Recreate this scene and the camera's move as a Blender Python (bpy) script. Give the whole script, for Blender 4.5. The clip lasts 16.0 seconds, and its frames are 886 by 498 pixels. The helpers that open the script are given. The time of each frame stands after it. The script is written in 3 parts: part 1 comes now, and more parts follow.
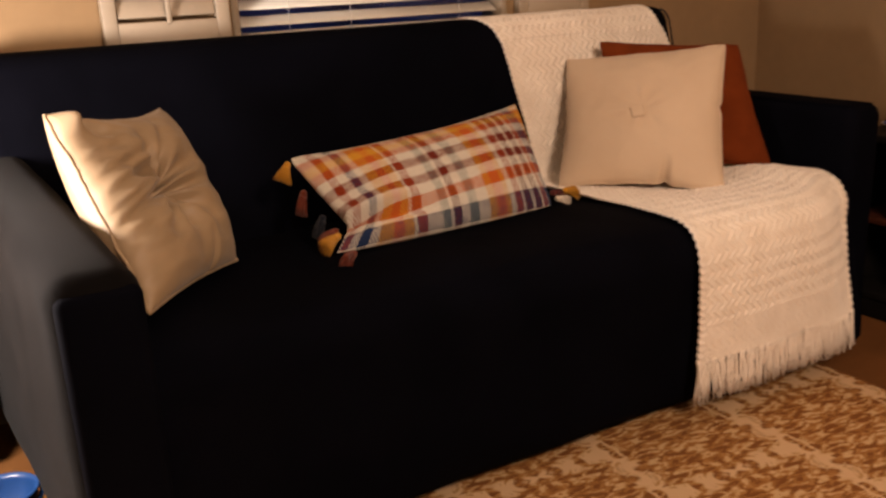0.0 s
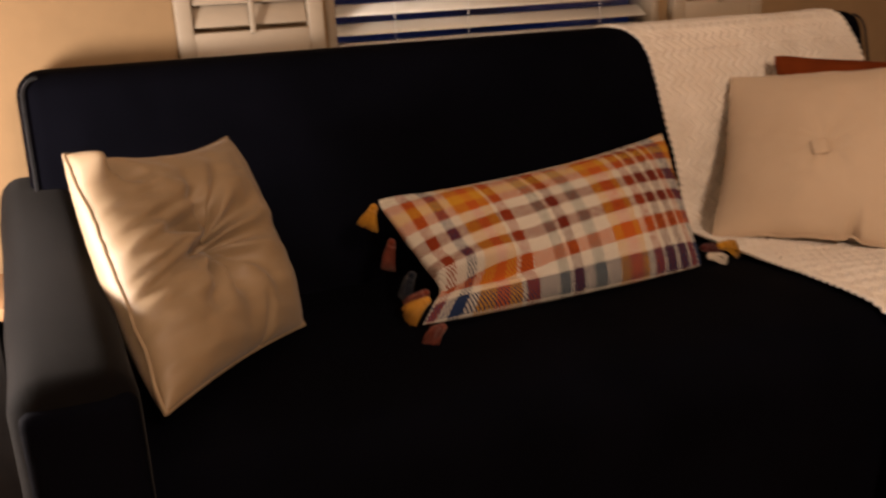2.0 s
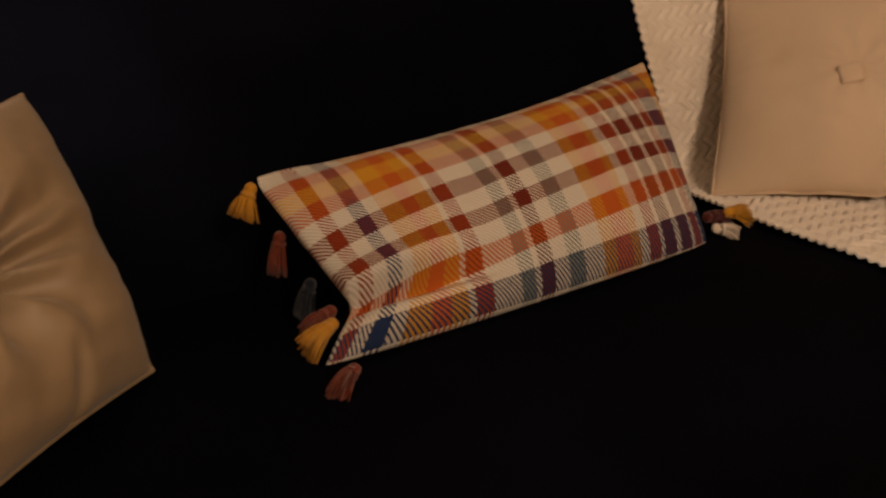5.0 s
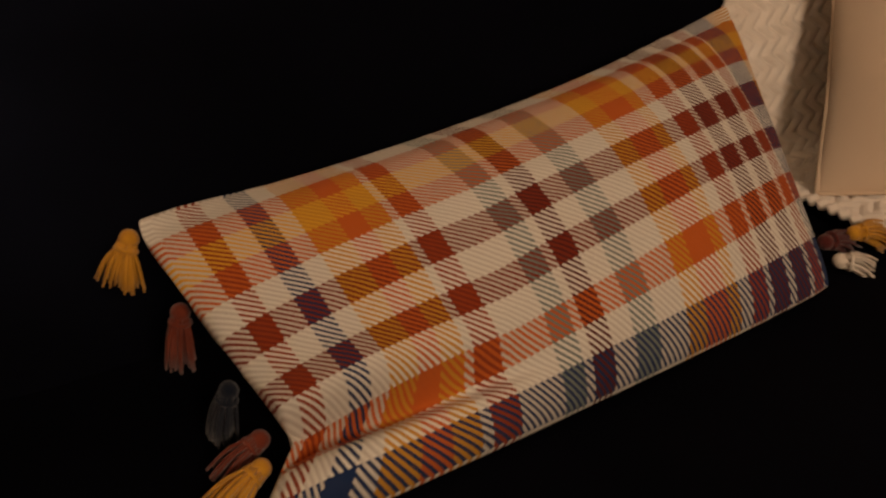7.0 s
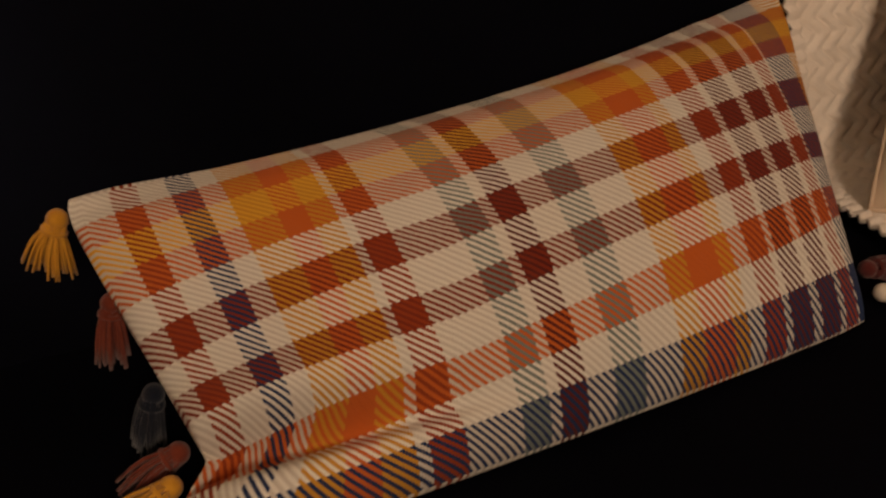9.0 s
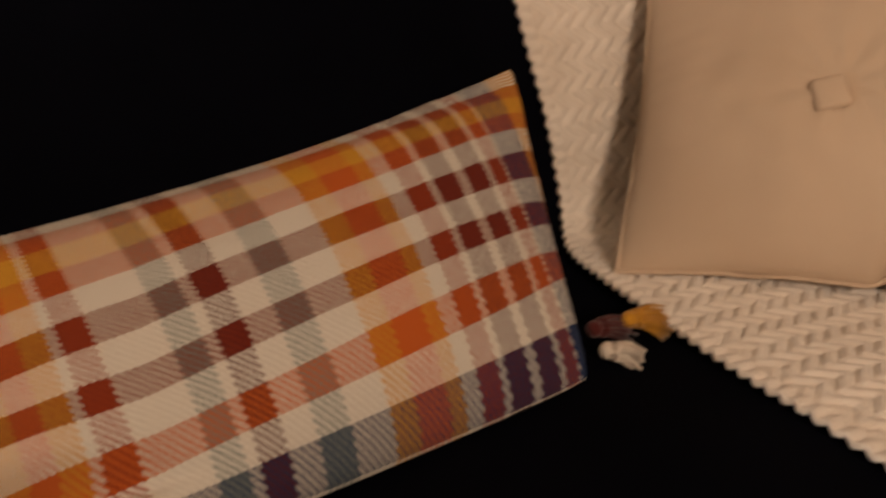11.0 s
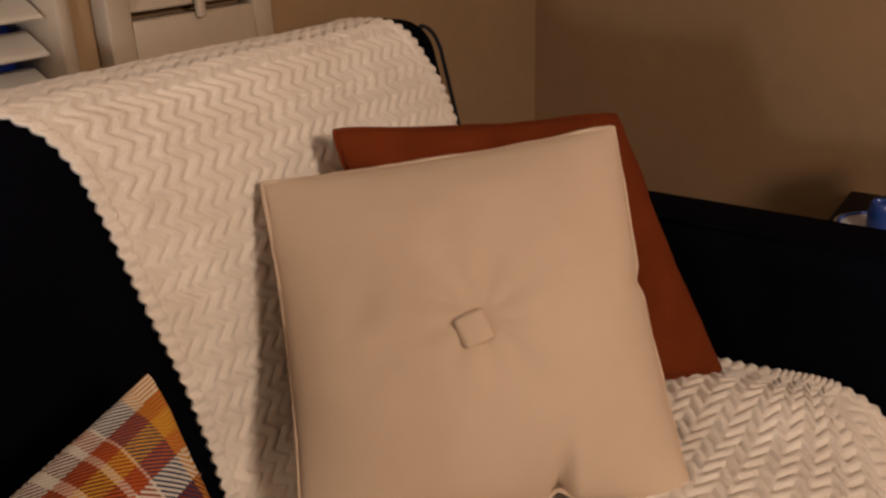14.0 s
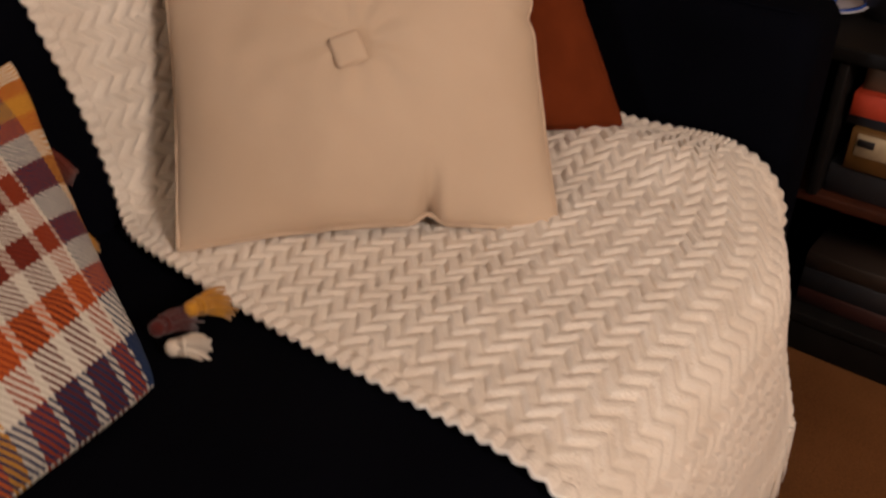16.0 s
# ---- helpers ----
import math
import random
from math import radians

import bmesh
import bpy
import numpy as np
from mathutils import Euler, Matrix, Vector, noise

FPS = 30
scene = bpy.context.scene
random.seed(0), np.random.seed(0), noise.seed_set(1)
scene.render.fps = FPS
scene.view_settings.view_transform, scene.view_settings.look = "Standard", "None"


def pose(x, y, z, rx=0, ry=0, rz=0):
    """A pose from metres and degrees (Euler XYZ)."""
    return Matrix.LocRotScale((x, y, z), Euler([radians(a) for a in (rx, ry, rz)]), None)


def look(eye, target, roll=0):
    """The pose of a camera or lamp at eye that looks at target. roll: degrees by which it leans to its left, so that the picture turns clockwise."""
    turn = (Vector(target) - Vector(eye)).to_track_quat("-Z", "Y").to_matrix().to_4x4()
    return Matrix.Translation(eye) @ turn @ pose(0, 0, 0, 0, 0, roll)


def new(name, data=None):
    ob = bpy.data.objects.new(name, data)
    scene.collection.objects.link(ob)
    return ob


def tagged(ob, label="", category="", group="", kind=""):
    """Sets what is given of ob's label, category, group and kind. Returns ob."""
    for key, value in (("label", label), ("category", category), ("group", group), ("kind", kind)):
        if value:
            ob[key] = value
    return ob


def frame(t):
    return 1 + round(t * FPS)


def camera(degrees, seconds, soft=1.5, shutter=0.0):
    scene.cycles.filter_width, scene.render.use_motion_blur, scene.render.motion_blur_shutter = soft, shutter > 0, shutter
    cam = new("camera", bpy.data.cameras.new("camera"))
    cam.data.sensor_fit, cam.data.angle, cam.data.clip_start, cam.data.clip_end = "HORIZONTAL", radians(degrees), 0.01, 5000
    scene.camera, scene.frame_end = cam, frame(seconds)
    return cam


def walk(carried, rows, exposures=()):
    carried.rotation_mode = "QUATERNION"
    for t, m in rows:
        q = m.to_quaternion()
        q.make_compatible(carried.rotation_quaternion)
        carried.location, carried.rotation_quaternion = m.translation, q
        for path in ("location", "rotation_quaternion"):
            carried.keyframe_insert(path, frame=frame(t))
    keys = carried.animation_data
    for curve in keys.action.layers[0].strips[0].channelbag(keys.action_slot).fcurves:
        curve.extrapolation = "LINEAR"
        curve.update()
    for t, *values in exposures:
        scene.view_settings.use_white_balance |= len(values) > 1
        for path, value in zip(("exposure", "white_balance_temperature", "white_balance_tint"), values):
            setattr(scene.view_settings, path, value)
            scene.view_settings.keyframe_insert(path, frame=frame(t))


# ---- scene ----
cam = camera(53.0, 16.0, soft=2.5, shutter=0.5)
PATH = [
    (0, (-0.063, -1.357, 1.028), (0.871, 0.314, 0.445), -2.7),
    (0.5, (-0.014, -1.242, 1.004), (0.867, 0.458, 0.423), -3.8),
    (1, (0.009, -1.136, 1.009), (0.908, 0.556, 0.433), -4.5),
    (1.5, (0.086, -1.084, 1.024), (0.905, 0.636, 0.416), -4.9),
    (2, (0.191, -1.022, 1.05), (0.824, 0.782, 0.461), -2.9),
    (2.5, (0.235, -0.983, 1.034), (0.725, 0.867, 0.451), -2.8),
    (3, (0.25, -0.932, 1.025), (0.738, 0.914, 0.428), -3.1),
    (3.5, (0.231, -0.818, 1.018), (0.782, 1.015, 0.439), -3.8),
    (4, (0.196, -0.655, 0.990), (0.925, 1.118, 0.405), -4.9),
    (4.2, (0.221, -0.633, 0.983), (1.008, 1.097, 0.359), -4.8),
    (6.3, (0.578, -0.291, 0.999), (1.199, 1.396, 0.122), -4.3),
    (6.5, (0.578, -0.223, 0.992), (1.229, 1.44, 0.092), -4.7),
    (7, (0.59, -0.151, 0.952), (1.276, 1.475, 0.01), -5.3),
    (7.5, (0.643, -0.121, 0.951), (1.264, 1.52, -0.009), -4.4),
    (8, (0.685, -0.102, 0.93), (1.213, 1.553, -0.061), -4.1),
    (8.2, (0.694, -0.1, 0.93), (1.192, 1.56, -0.069), -4.4),
    (10.5, (0.773, -0.144, 0.9), (1.38, 1.542, 0.012), -3.8),
    (11, (0.837, -0.171, 0.927), (1.588, 1.474, 0.073), -3.1),
    (11.5, (0.883, -0.173, 0.947), (1.822, 1.404, 0.153), -4.4),
    (12, (0.882, -0.046, 1.046), (2.11, 1.242, 0.134), -2.1),
    (12.5, (0.879, -0.034, 1.074), (2.244, 1.157, 0.227), -3.1),
    (13, (0.873, -0.018, 1.09), (2.332, 1.098, 0.298), -3.0),
    (13.5, (0.876, -0.011, 1.098), (2.367, 1.084, 0.339), -2.8),
    (14, (0.875, 0.001, 1.099), (2.379, 1.079, 0.341), -2.0),
    (14.5, (0.87, -0.021, 1.074), (2.349, 1.029, 0.23), -1.9),
    (15, (0.868, -0.036, 1.049), (2.34, 0.917, 0.088), -0.5),
    (15.5, (0.883, -0.07, 1.033), (2.316, 0.84, -0.024), 0.1),
    (16, (0.924, -0.183, 1.013), (2.225, 0.855, -0.096), -0.2),
]
walk(cam, [(t, look(eye, target, roll)) for t, eye, target, roll in PATH], [(0, -0.42, 6900, 18), (1.5, -0.66, 7100, 17), (2.5, -0.90, 6800, 17), (4.2, -0.95, 7200, 14), (7.5, -0.95, 6750, 11), (11, -0.76, 6450, 11), (12.5, -0.60, 6050, 11), (14, -0.60, 6050, 11), (16, -0.50, 5700, 10)])

# ---- light ----
world = bpy.data.worlds.new("night")
scene.world = world
world.use_nodes = True
world.node_tree.nodes["Background"].inputs[0].default_value = (0.02, 0.05, 0.22, 1)
world.node_tree.nodes["Background"].inputs[1].default_value = 0.12


def lamp(name, kind, m, watts, colour, **more):
    data = bpy.data.lights.new(name, kind)
    data.energy, data.color = watts, colour
    if kind == "AREA":
        data.shape, data.size = "DISK", more["size"]
    else:
        data.shadow_soft_size = more["size"]
    if kind == "SPOT":
        data.spot_size, data.spot_blend = radians(more["cone"]), more["blend"]
    ob = new(name, data)
    ob.matrix_basis = m
    return ob


lamp("room_lamp", "AREA", look((0.75, -2.2, 1.95), (1.2, 0.3, 0.5)), 76, (1.0, 0.75, 0.565), size=0.6)
lamp("table_lamp_bulb", "POINT", pose(-0.38, 0.27, 0.765), 115, (1.0, 0.91, 0.83), size=0.12)

# ---- materials ----


def shader(name):
    m = bpy.data.materials.new(name)
    m.use_nodes = True
    t = m.node_tree
    return m, t, t.nodes["Principled BSDF"]


def node(t, kind, values=None, **props):
    n = t.nodes.new(kind)
    for k, v in props.items():
        setattr(n, k, v)
    for k, v in (values or {}).items():
        if isinstance(v, bpy.types.NodeSocket):
            t.links.new(v, n.inputs[k])
        else:
            n.inputs[k].default_value = v
    return n


def maths(t, op, a, b=0.0, c=0.0):
    return node(t, "ShaderNodeMath", {0: a, 1: b, 2: c}, operation=op).outputs[0]


def coords(t, name="Object"):
    return node(t, "ShaderNodeTexCoord").outputs[name]


def noise_at(t, at, scale, detail=3.0, rough=0.55):
    return node(t, "ShaderNodeTexNoise", {"Vector": at, "Scale": scale, "Detail": detail, "Roughness": rough}).outputs["Fac"]


def mix(t, fac, a, b):
    n = node(t, "ShaderNodeMix", {0: fac}, data_type="RGBA")
    for slot, v in ((6, a), (7, b)):
        if isinstance(v, bpy.types.NodeSocket):
            t.links.new(v, n.inputs[slot])
        else:
            n.inputs[slot].default_value = (*v, 1)
    return n.outputs[2]


def ramp(t, fac, stops, mode="LINEAR"):
    n = node(t, "ShaderNodeValToRGB", {0: fac})
    n.color_ramp.interpolation = mode
    while len(n.color_ramp.elements) < len(stops):
        n.color_ramp.elements.new(0.5)
    for e, (at, c) in zip(n.color_ramp.elements, stops):
        e.position, e.color = at, (*c, 1)
    return n.outputs[0]


def bump(t, b, height, strength, distance):
    n = node(t, "ShaderNodeBump", {"Height": height, "Strength": strength, "Distance": distance})
    t.links.new(n.outputs[0], b.inputs["Normal"])


def cloth(name, dark, light, patch=7.0, weave=900.0, depth=0.0006, rough=0.9, sheen=0.2, strength=0.6, spec=0.25):
    """Woven cloth: soft patches of tone, fine threads as relief."""
    m, t, b = shader(name)
    at = coords(t)
    big, fine = noise_at(t, at, patch, 4), noise_at(t, at, weave, 2)
    tone = maths(t, "ADD", maths(t, "MULTIPLY", big, 0.75), maths(t, "MULTIPLY", fine, 0.25))
    t.links.new(ramp(t, tone, [(0.32, dark), (0.68, light)]), b.inputs["Base Color"])
    b.inputs["Roughness"].default_value = rough
    b.inputs["Specular IOR Level"].default_value = spec
    b.inputs["Sheen Weight"].default_value = sheen
    b.inputs["Sheen Roughness"].default_value = 0.5
    bump(t, b, maths(t, "ADD", fine, maths(t, "MULTIPLY", big, 2.0)), strength, depth)
    return m


def plain(name, colour, rough=0.6, metal=0.0, vary=0.15, scale=14.0, emit=0.0, spec=0.5):
    m, t, b = shader(name)
    at = coords(t)
    n = maths(t, "ADD", maths(t, "MULTIPLY", noise_at(t, at, scale, 4), 0.7), maths(t, "MULTIPLY", noise_at(t, at, scale * 9, 3), 0.3))
    low = tuple(c * (1 - vary) for c in colour)
    high = tuple(min(1, c * (1 + vary)) for c in colour)
    t.links.new(ramp(t, n, [(0.35, low), (0.65, high)]), b.inputs["Base Color"])
    b.inputs["Roughness"].default_value, b.inputs["Metallic"].default_value = rough, metal
    b.inputs["Specular IOR Level"].default_value = spec
    bump(t, b, n, 0.3, 0.001)
    return m


def carpet(name, dark, light):
    m, t, b = shader(name)
    at = coords(t)
    big, tuft = noise_at(t, at, 5, 4), noise_at(t, at, 260, 3, 0.7)
    tone = maths(t, "ADD", maths(t, "MULTIPLY", big, 0.5), maths(t, "MULTIPLY", tuft, 0.5))
    t.links.new(ramp(t, tone, [(0.35, dark), (0.65, light)]), b.inputs["Base Color"])
    b.inputs["Roughness"].default_value, b.inputs["Specular IOR Level"].default_value = 1.0, 0.1
    bump(t, b, tuft, 1.0, 0.006)
    return m


def damask(name):
    """Rug pile with mirrored, scroll-like brown motifs on cream."""
    m, t, b = shader(name)
    at = node(t, "ShaderNodeSeparateXYZ", {0: coords(t)})
    shift = maths(t, "MULTIPLY", maths(t, "FLOOR", maths(t, "DIVIDE", at.outputs[0], 0.36)), 0.21)
    px = maths(t, "PINGPONG", at.outputs[0], 0.18)
    py = maths(t, "PINGPONG", maths(t, "ADD", at.outputs[1], shift), 0.21)
    p = node(t, "ShaderNodeCombineXYZ", {0: px, 1: py}).outputs[0]
    brush = node(t, "ShaderNodeCombineXYZ", {0: maths(t, "MULTIPLY", px, 0.42), 1: py}).outputs[0]
    scroll = node(t, "ShaderNodeTexNoise", {"Vector": p, "Scale": 24.0, "Detail": 2.0, "Roughness": 0.5, "Distortion": 0.8}).outputs["Fac"]
    stroke = node(t, "ShaderNodeTexNoise", {"Vector": brush, "Scale": 62.0, "Detail": 1.5, "Roughness": 0.45, "Distortion": 1.3}).outputs["Fac"]
    pile = noise_at(t, coords(t), 420, 3, 0.7)
    edge = maths(t, "ADD", maths(t, "MINIMUM", px, py), maths(t, "MULTIPLY", maths(t, "SUBTRACT", scroll, 0.5), 0.16))
    inside = ramp(t, edge, [(0.010, (0, 0, 0)), (0.020, (1, 1, 1))])
    shape = maths(t, "ADD", stroke, maths(t, "ADD", maths(t, "MULTIPLY", scroll, 0.18), maths(t, "MULTIPLY", pile, 0.10)))
    motif = ramp(t, shape, [(0.52, (0.68, 0.46, 0.25)), (0.56, (0.50, 0.26, 0.09)), (0.65, (0.40, 0.175, 0.048)), (0.72, (0.23, 0.085, 0.02))])
    colour = mix(t, inside, (0.74, 0.51, 0.30), motif)
    worn = mix(t, maths(t, "MULTIPLY", noise_at(t, coords(t), 3.0, 3), 0.12), colour, (0.45, 0.3, 0.16))
    t.links.new(worn, b.inputs["Base Color"])
    b.inputs["Roughness"].default_value, b.inputs["Specular IOR Level"].default_value = 1.0, 0.1
    bump(t, b, maths(t, "ADD", pile, shape), 0.8, 0.004)
    return m


WHITE, RUST, WINE = (0.66, 0.62, 0.53), (0.23, 0.031, 0.005), (0.075, 0.006, 0.004)
NAVY, GOLD, ORANGE, SAGE = (0.003, 0.019, 0.068), (0.62, 0.30, 0.02), (0.45, 0.090, 0.011), (0.15, 0.175, 0.155)
DEEP, CREAM, AMBER = (0.16, 0.016, 0.004), (0.52, 0.47, 0.39), (0.48, 0.22, 0.018)
# Where each stripe begins, across the pillow from its plain end, and up it.
WARP = [(0, CREAM), (0.030, RUST), (0.061, CREAM), (0.094, NAVY), (0.130, CREAM), (0.160, AMBER), (0.204, ORANGE), (0.238, AMBER), (0.268, CREAM),
        (0.281, RUST), (0.316, CREAM), (0.384, SAGE), (0.420, CREAM), (0.436, WINE), (0.4715, CREAM), (0.509, SAGE), (0.5515, CREAM), (0.6085, AMBER),
        (0.6428, ORANGE), (0.6897, AMBER), (0.712, CREAM), (0.742, RUST), (0.774, CREAM), (0.787, WINE), (0.828, CREAM), (0.842, WINE), (0.876, CREAM),
        (0.889, RUST), (0.916, CREAM), (0.921, NAVY), (0.978, AMBER)]
WEFT = [(0, WHITE), (0.003, NAVY), (0.0869, WHITE), (0.1537, ORANGE), (0.2239, WHITE), (0.3065, DEEP), (0.3783, WHITE), (0.4607, DEEP), (0.549, WHITE),
        (0.6347, ORANGE), (0.7214, GOLD), (0.8152, ORANGE), (0.8983, WHITE)]


def plaid(name):
    """A two-over-two twill: stripes of warp and weft, crossing in diagonal floats."""
    m, t, b = shader(name)
    uv = node(t, "ShaderNodeSeparateXYZ", {0: node(t, "ShaderNodeUVMap").outputs[0]})
    wobble = maths(t, "MULTIPLY", maths(t, "SUBTRACT", noise_at(t, coords(t), 25, 2), 0.5), 0.0008)
    u, v = maths(t, "ADD", uv.outputs[0], wobble), maths(t, "ADD", uv.outputs[1], wobble)
    threads_u, threads_v = 420.0, 210.0
    iu, iv = maths(t, "FLOOR", maths(t, "MULTIPLY", u, threads_u)), maths(t, "FLOOR", maths(t, "MULTIPLY", v, threads_v))

    def stripes(at, rows):
        return ramp(t, at, rows, "CONSTANT")

    warp = stripes(maths(t, "DIVIDE", iu, threads_u), WARP)
    weft = stripes(maths(t, "DIVIDE", iv, threads_v), WEFT)
    over = maths(t, "LESS_THAN", maths(t, "FRACT", maths(t, "MULTIPLY", maths(t, "ADD", iu, iv), 0.25)), 0.49)
    colour = mix(t, over, weft, warp)
    faded = mix(t, maths(t, "MULTIPLY", noise_at(t, coords(t), 60, 4), 0.05), colour, (0.4, 0.3, 0.2))
    t.links.new(faded, b.inputs["Base Color"])
    b.inputs["Roughness"].default_value, b.inputs["Specular IOR Level"].default_value = 0.95, 0.15
    b.inputs["Sheen Weight"].default_value = 0.02
    fu = maths(t, "PINGPONG", maths(t, "MULTIPLY", u, threads_u), 0.5)
    fv = maths(t, "PINGPONG", maths(t, "MULTIPLY", v, threads_v), 0.5)
    relief = node(t, "ShaderNodeMix", {0: over, 2: fv, 3: fu}, data_type="FLOAT").outputs[0]
    bump(t, b, maths(t, "ADD", relief, noise_at(t, coords(t), 500, 2)), 0.6, 0.0012)
    return m


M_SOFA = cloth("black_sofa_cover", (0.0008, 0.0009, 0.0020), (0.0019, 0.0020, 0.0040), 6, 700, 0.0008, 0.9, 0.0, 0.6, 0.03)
# Left arm: sofa fabric toned lighter, the lamp's light put into the colour.
M_ARM_LIT = cloth("lamplit_dark_velvet", (0.0020, 0.0017, 0.0017), (0.0052, 0.0045, 0.0044), 9, 800, 0.0008, 0.9, 0.025, 0.6, 0.03)
M_PIPE = cloth("dark_piping", (0.0018, 0.0018, 0.0024), (0.0035, 0.0035, 0.0045), 12, 900, 0.0005, 0.8, 0.15)
M_BEIGE = cloth("beige_cotton", (0.50, 0.375, 0.26), (0.58, 0.445, 0.315), 5, 1300, 0.0004, 0.9, 0.1)
M_SATIN = cloth("cream_sateen", (0.245, 0.168, 0.092), (0.295, 0.207, 0.118), 6, 1400, 0.0003, 0.55, 0.12, 0.5, 0.5)
M_RUST = cloth("rust_linen", (0.10, 0.019, 0.004), (0.155, 0.031, 0.007), 14, 700, 0.0008, 0.95, 0.0, 0.8, 0.08)
M_THROW = cloth("cream_chenille", (0.72, 0.63, 0.52), (0.84, 0.76, 0.65), 18, 420, 0.0022, 1.0, 0.35, 0.9)
M_PLAID = plaid("plaid_twill")
M_GOLD = cloth("gold_yarn", (0.38, 0.165, 0.010), (0.55, 0.26, 0.020), 60, 900, 0.001, 0.95, 0.2)
M_REDYARN = cloth("rust_yarn", (0.09, 0.014, 0.006), (0.17, 0.03, 0.011), 60, 900, 0.001, 0.95, 0.2)
M_WINEYARN = cloth("wine_yarn", (0.05, 0.007, 0.006), (0.09, 0.013, 0.009), 60, 900, 0.001, 0.95, 0.2)
M_NAVYYARN = cloth("navy_yarn", (0.0015, 0.003, 0.008), (0.003, 0.006, 0.014), 60, 900, 0.001, 0.95, 0.2)
M_WHITEYARN = cloth("white_yarn", (0.55, 0.46, 0.36), (0.68, 0.6, 0.49), 60, 900, 0.001, 0.95, 0.2)
M_WALL = plain("tan_wall_paint", (0.255, 0.163, 0.084), 0.9, vary=0.06, scale=3.0, spec=0.2)
M_CEIL = plain("ceiling_paint", (0.7, 0.64, 0.55), 0.95, vary=0.04, scale=3.0, spec=0.2)
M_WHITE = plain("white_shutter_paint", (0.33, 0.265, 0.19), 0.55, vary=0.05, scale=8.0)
M_SLAT = plain("white_slat", (0.74, 0.70, 0.62), 0.5, vary=0.04, scale=10.0)
M_DARKWOOD = plain("black_wood", (0.006, 0.005, 0.0045), 0.6, vary=0.3, scale=20.0, spec=0.15)
M_SHELF = plain("red_brown_wood", (0.05, 0.014, 0.006), 0.5, vary=0.25, scale=20.0, spec=0.3)
M_LABEL = plain("cream_label_paper", (0.42, 0.33, 0.2), 0.8, vary=0.12, scale=60.0)
M_OAK = plain("light_wood", (0.42, 0.24, 0.12), 0.5, vary=0.2, scale=16.0)
M_BLUE = plain("blue_plastic", (0.008, 0.04, 0.14), 0.35, vary=0.1)
M_BLUEGLASS = plain("blue_glaze", (0.02, 0.06, 0.28), 0.25, vary=0.2)
M_DISH = plain("white_glaze", (0.42, 0.42, 0.46), 0.3, vary=0.1)
M_BLACK = plain("black_plastic", (0.008, 0.008, 0.009), 0.5, vary=0.3)
M_CORD = plain("white_cord", (0.75, 0.72, 0.66), 0.8)
M_CARPET = carpet("brown_carpet", (0.13, 0.050, 0.014), (0.23, 0.095, 0.028))
M_RUG = damask("damask_rug")
M_FLOORLEG = plain("dark_leg", (0.02, 0.014, 0.01), 0.4, vary=0.3)


def glass_material():
    m, t, b = shader("window_glass")
    b.inputs["Transmission Weight"].default_value, b.inputs["Roughness"].default_value = 1.0, 0.02
    b.inputs["Base Color"].default_value = (0.9, 0.93, 1, 1)
    return m


M_GLASS = glass_material()
m_night, t_night, b_night = shader("night_distance")
b_night.inputs["Base Color"].default_value = (0.002, 0.004, 0.012, 1)
t_night.links.new(ramp(t_night, noise_at(t_night, coords(t_night), 2.5, 2), [(0.3, (0.001, 0.003, 0.014)), (0.7, (0.003, 0.009, 0.05))]), b_night.inputs["Emission Color"])
b_night.inputs["Emission Strength"].default_value = 1.0

# ---- mesh helpers ----


def thing(name, at, label, category, group="", kind=""):
    ob = new(name)
    ob.empty_display_size = 0.05
    ob.matrix_basis = Matrix.Translation(at)
    return tagged(ob, label, category, group, kind)


def link(name, me, material, parent=None, label="", smooth=True):
    me.materials.append(material)
    if smooth:
        for p in me.polygons:
            p.use_smooth = True
    ob = new(name, me)
    if parent:
        top = parent
        at = Vector()
        while top:
            at += top.matrix_basis.translation
            top = top.parent
        for v in me.vertices:
            v.co -= at
        ob.parent = parent
    return tagged(ob, label)


def part(name, bm, material, parent=None, label="", smooth=True):
    me = bpy.data.meshes.new(name)
    bm.to_mesh(me)
    bm.free()
    return link(name, me, material, parent, label, smooth)


def data_part(name, verts, faces, material, parent=None, label="", smooth=True):
    me = bpy.data.meshes.new(name)
    me.from_pydata([tuple(v) for v in verts], [], faces)
    me.update()
    return link(name, me, material, parent, label, smooth)


def rbox(lo, hi, r=0.004, seg=2, bm=None):
    bm = bm or bmesh.new()
    made = bmesh.ops.create_cube(bm, size=1)["verts"]
    for v in made:
        v.co = [a + (b - a) * (c + 0.5) for a, b, c in zip(lo, hi, v.co)]
    if r > 0:
        edges = list({e for v in made for e in v.link_edges})
        bmesh.ops.bevel(bm, geom=edges, offset=r, segments=seg, profile=0.5, affect="EDGES")
    return bm


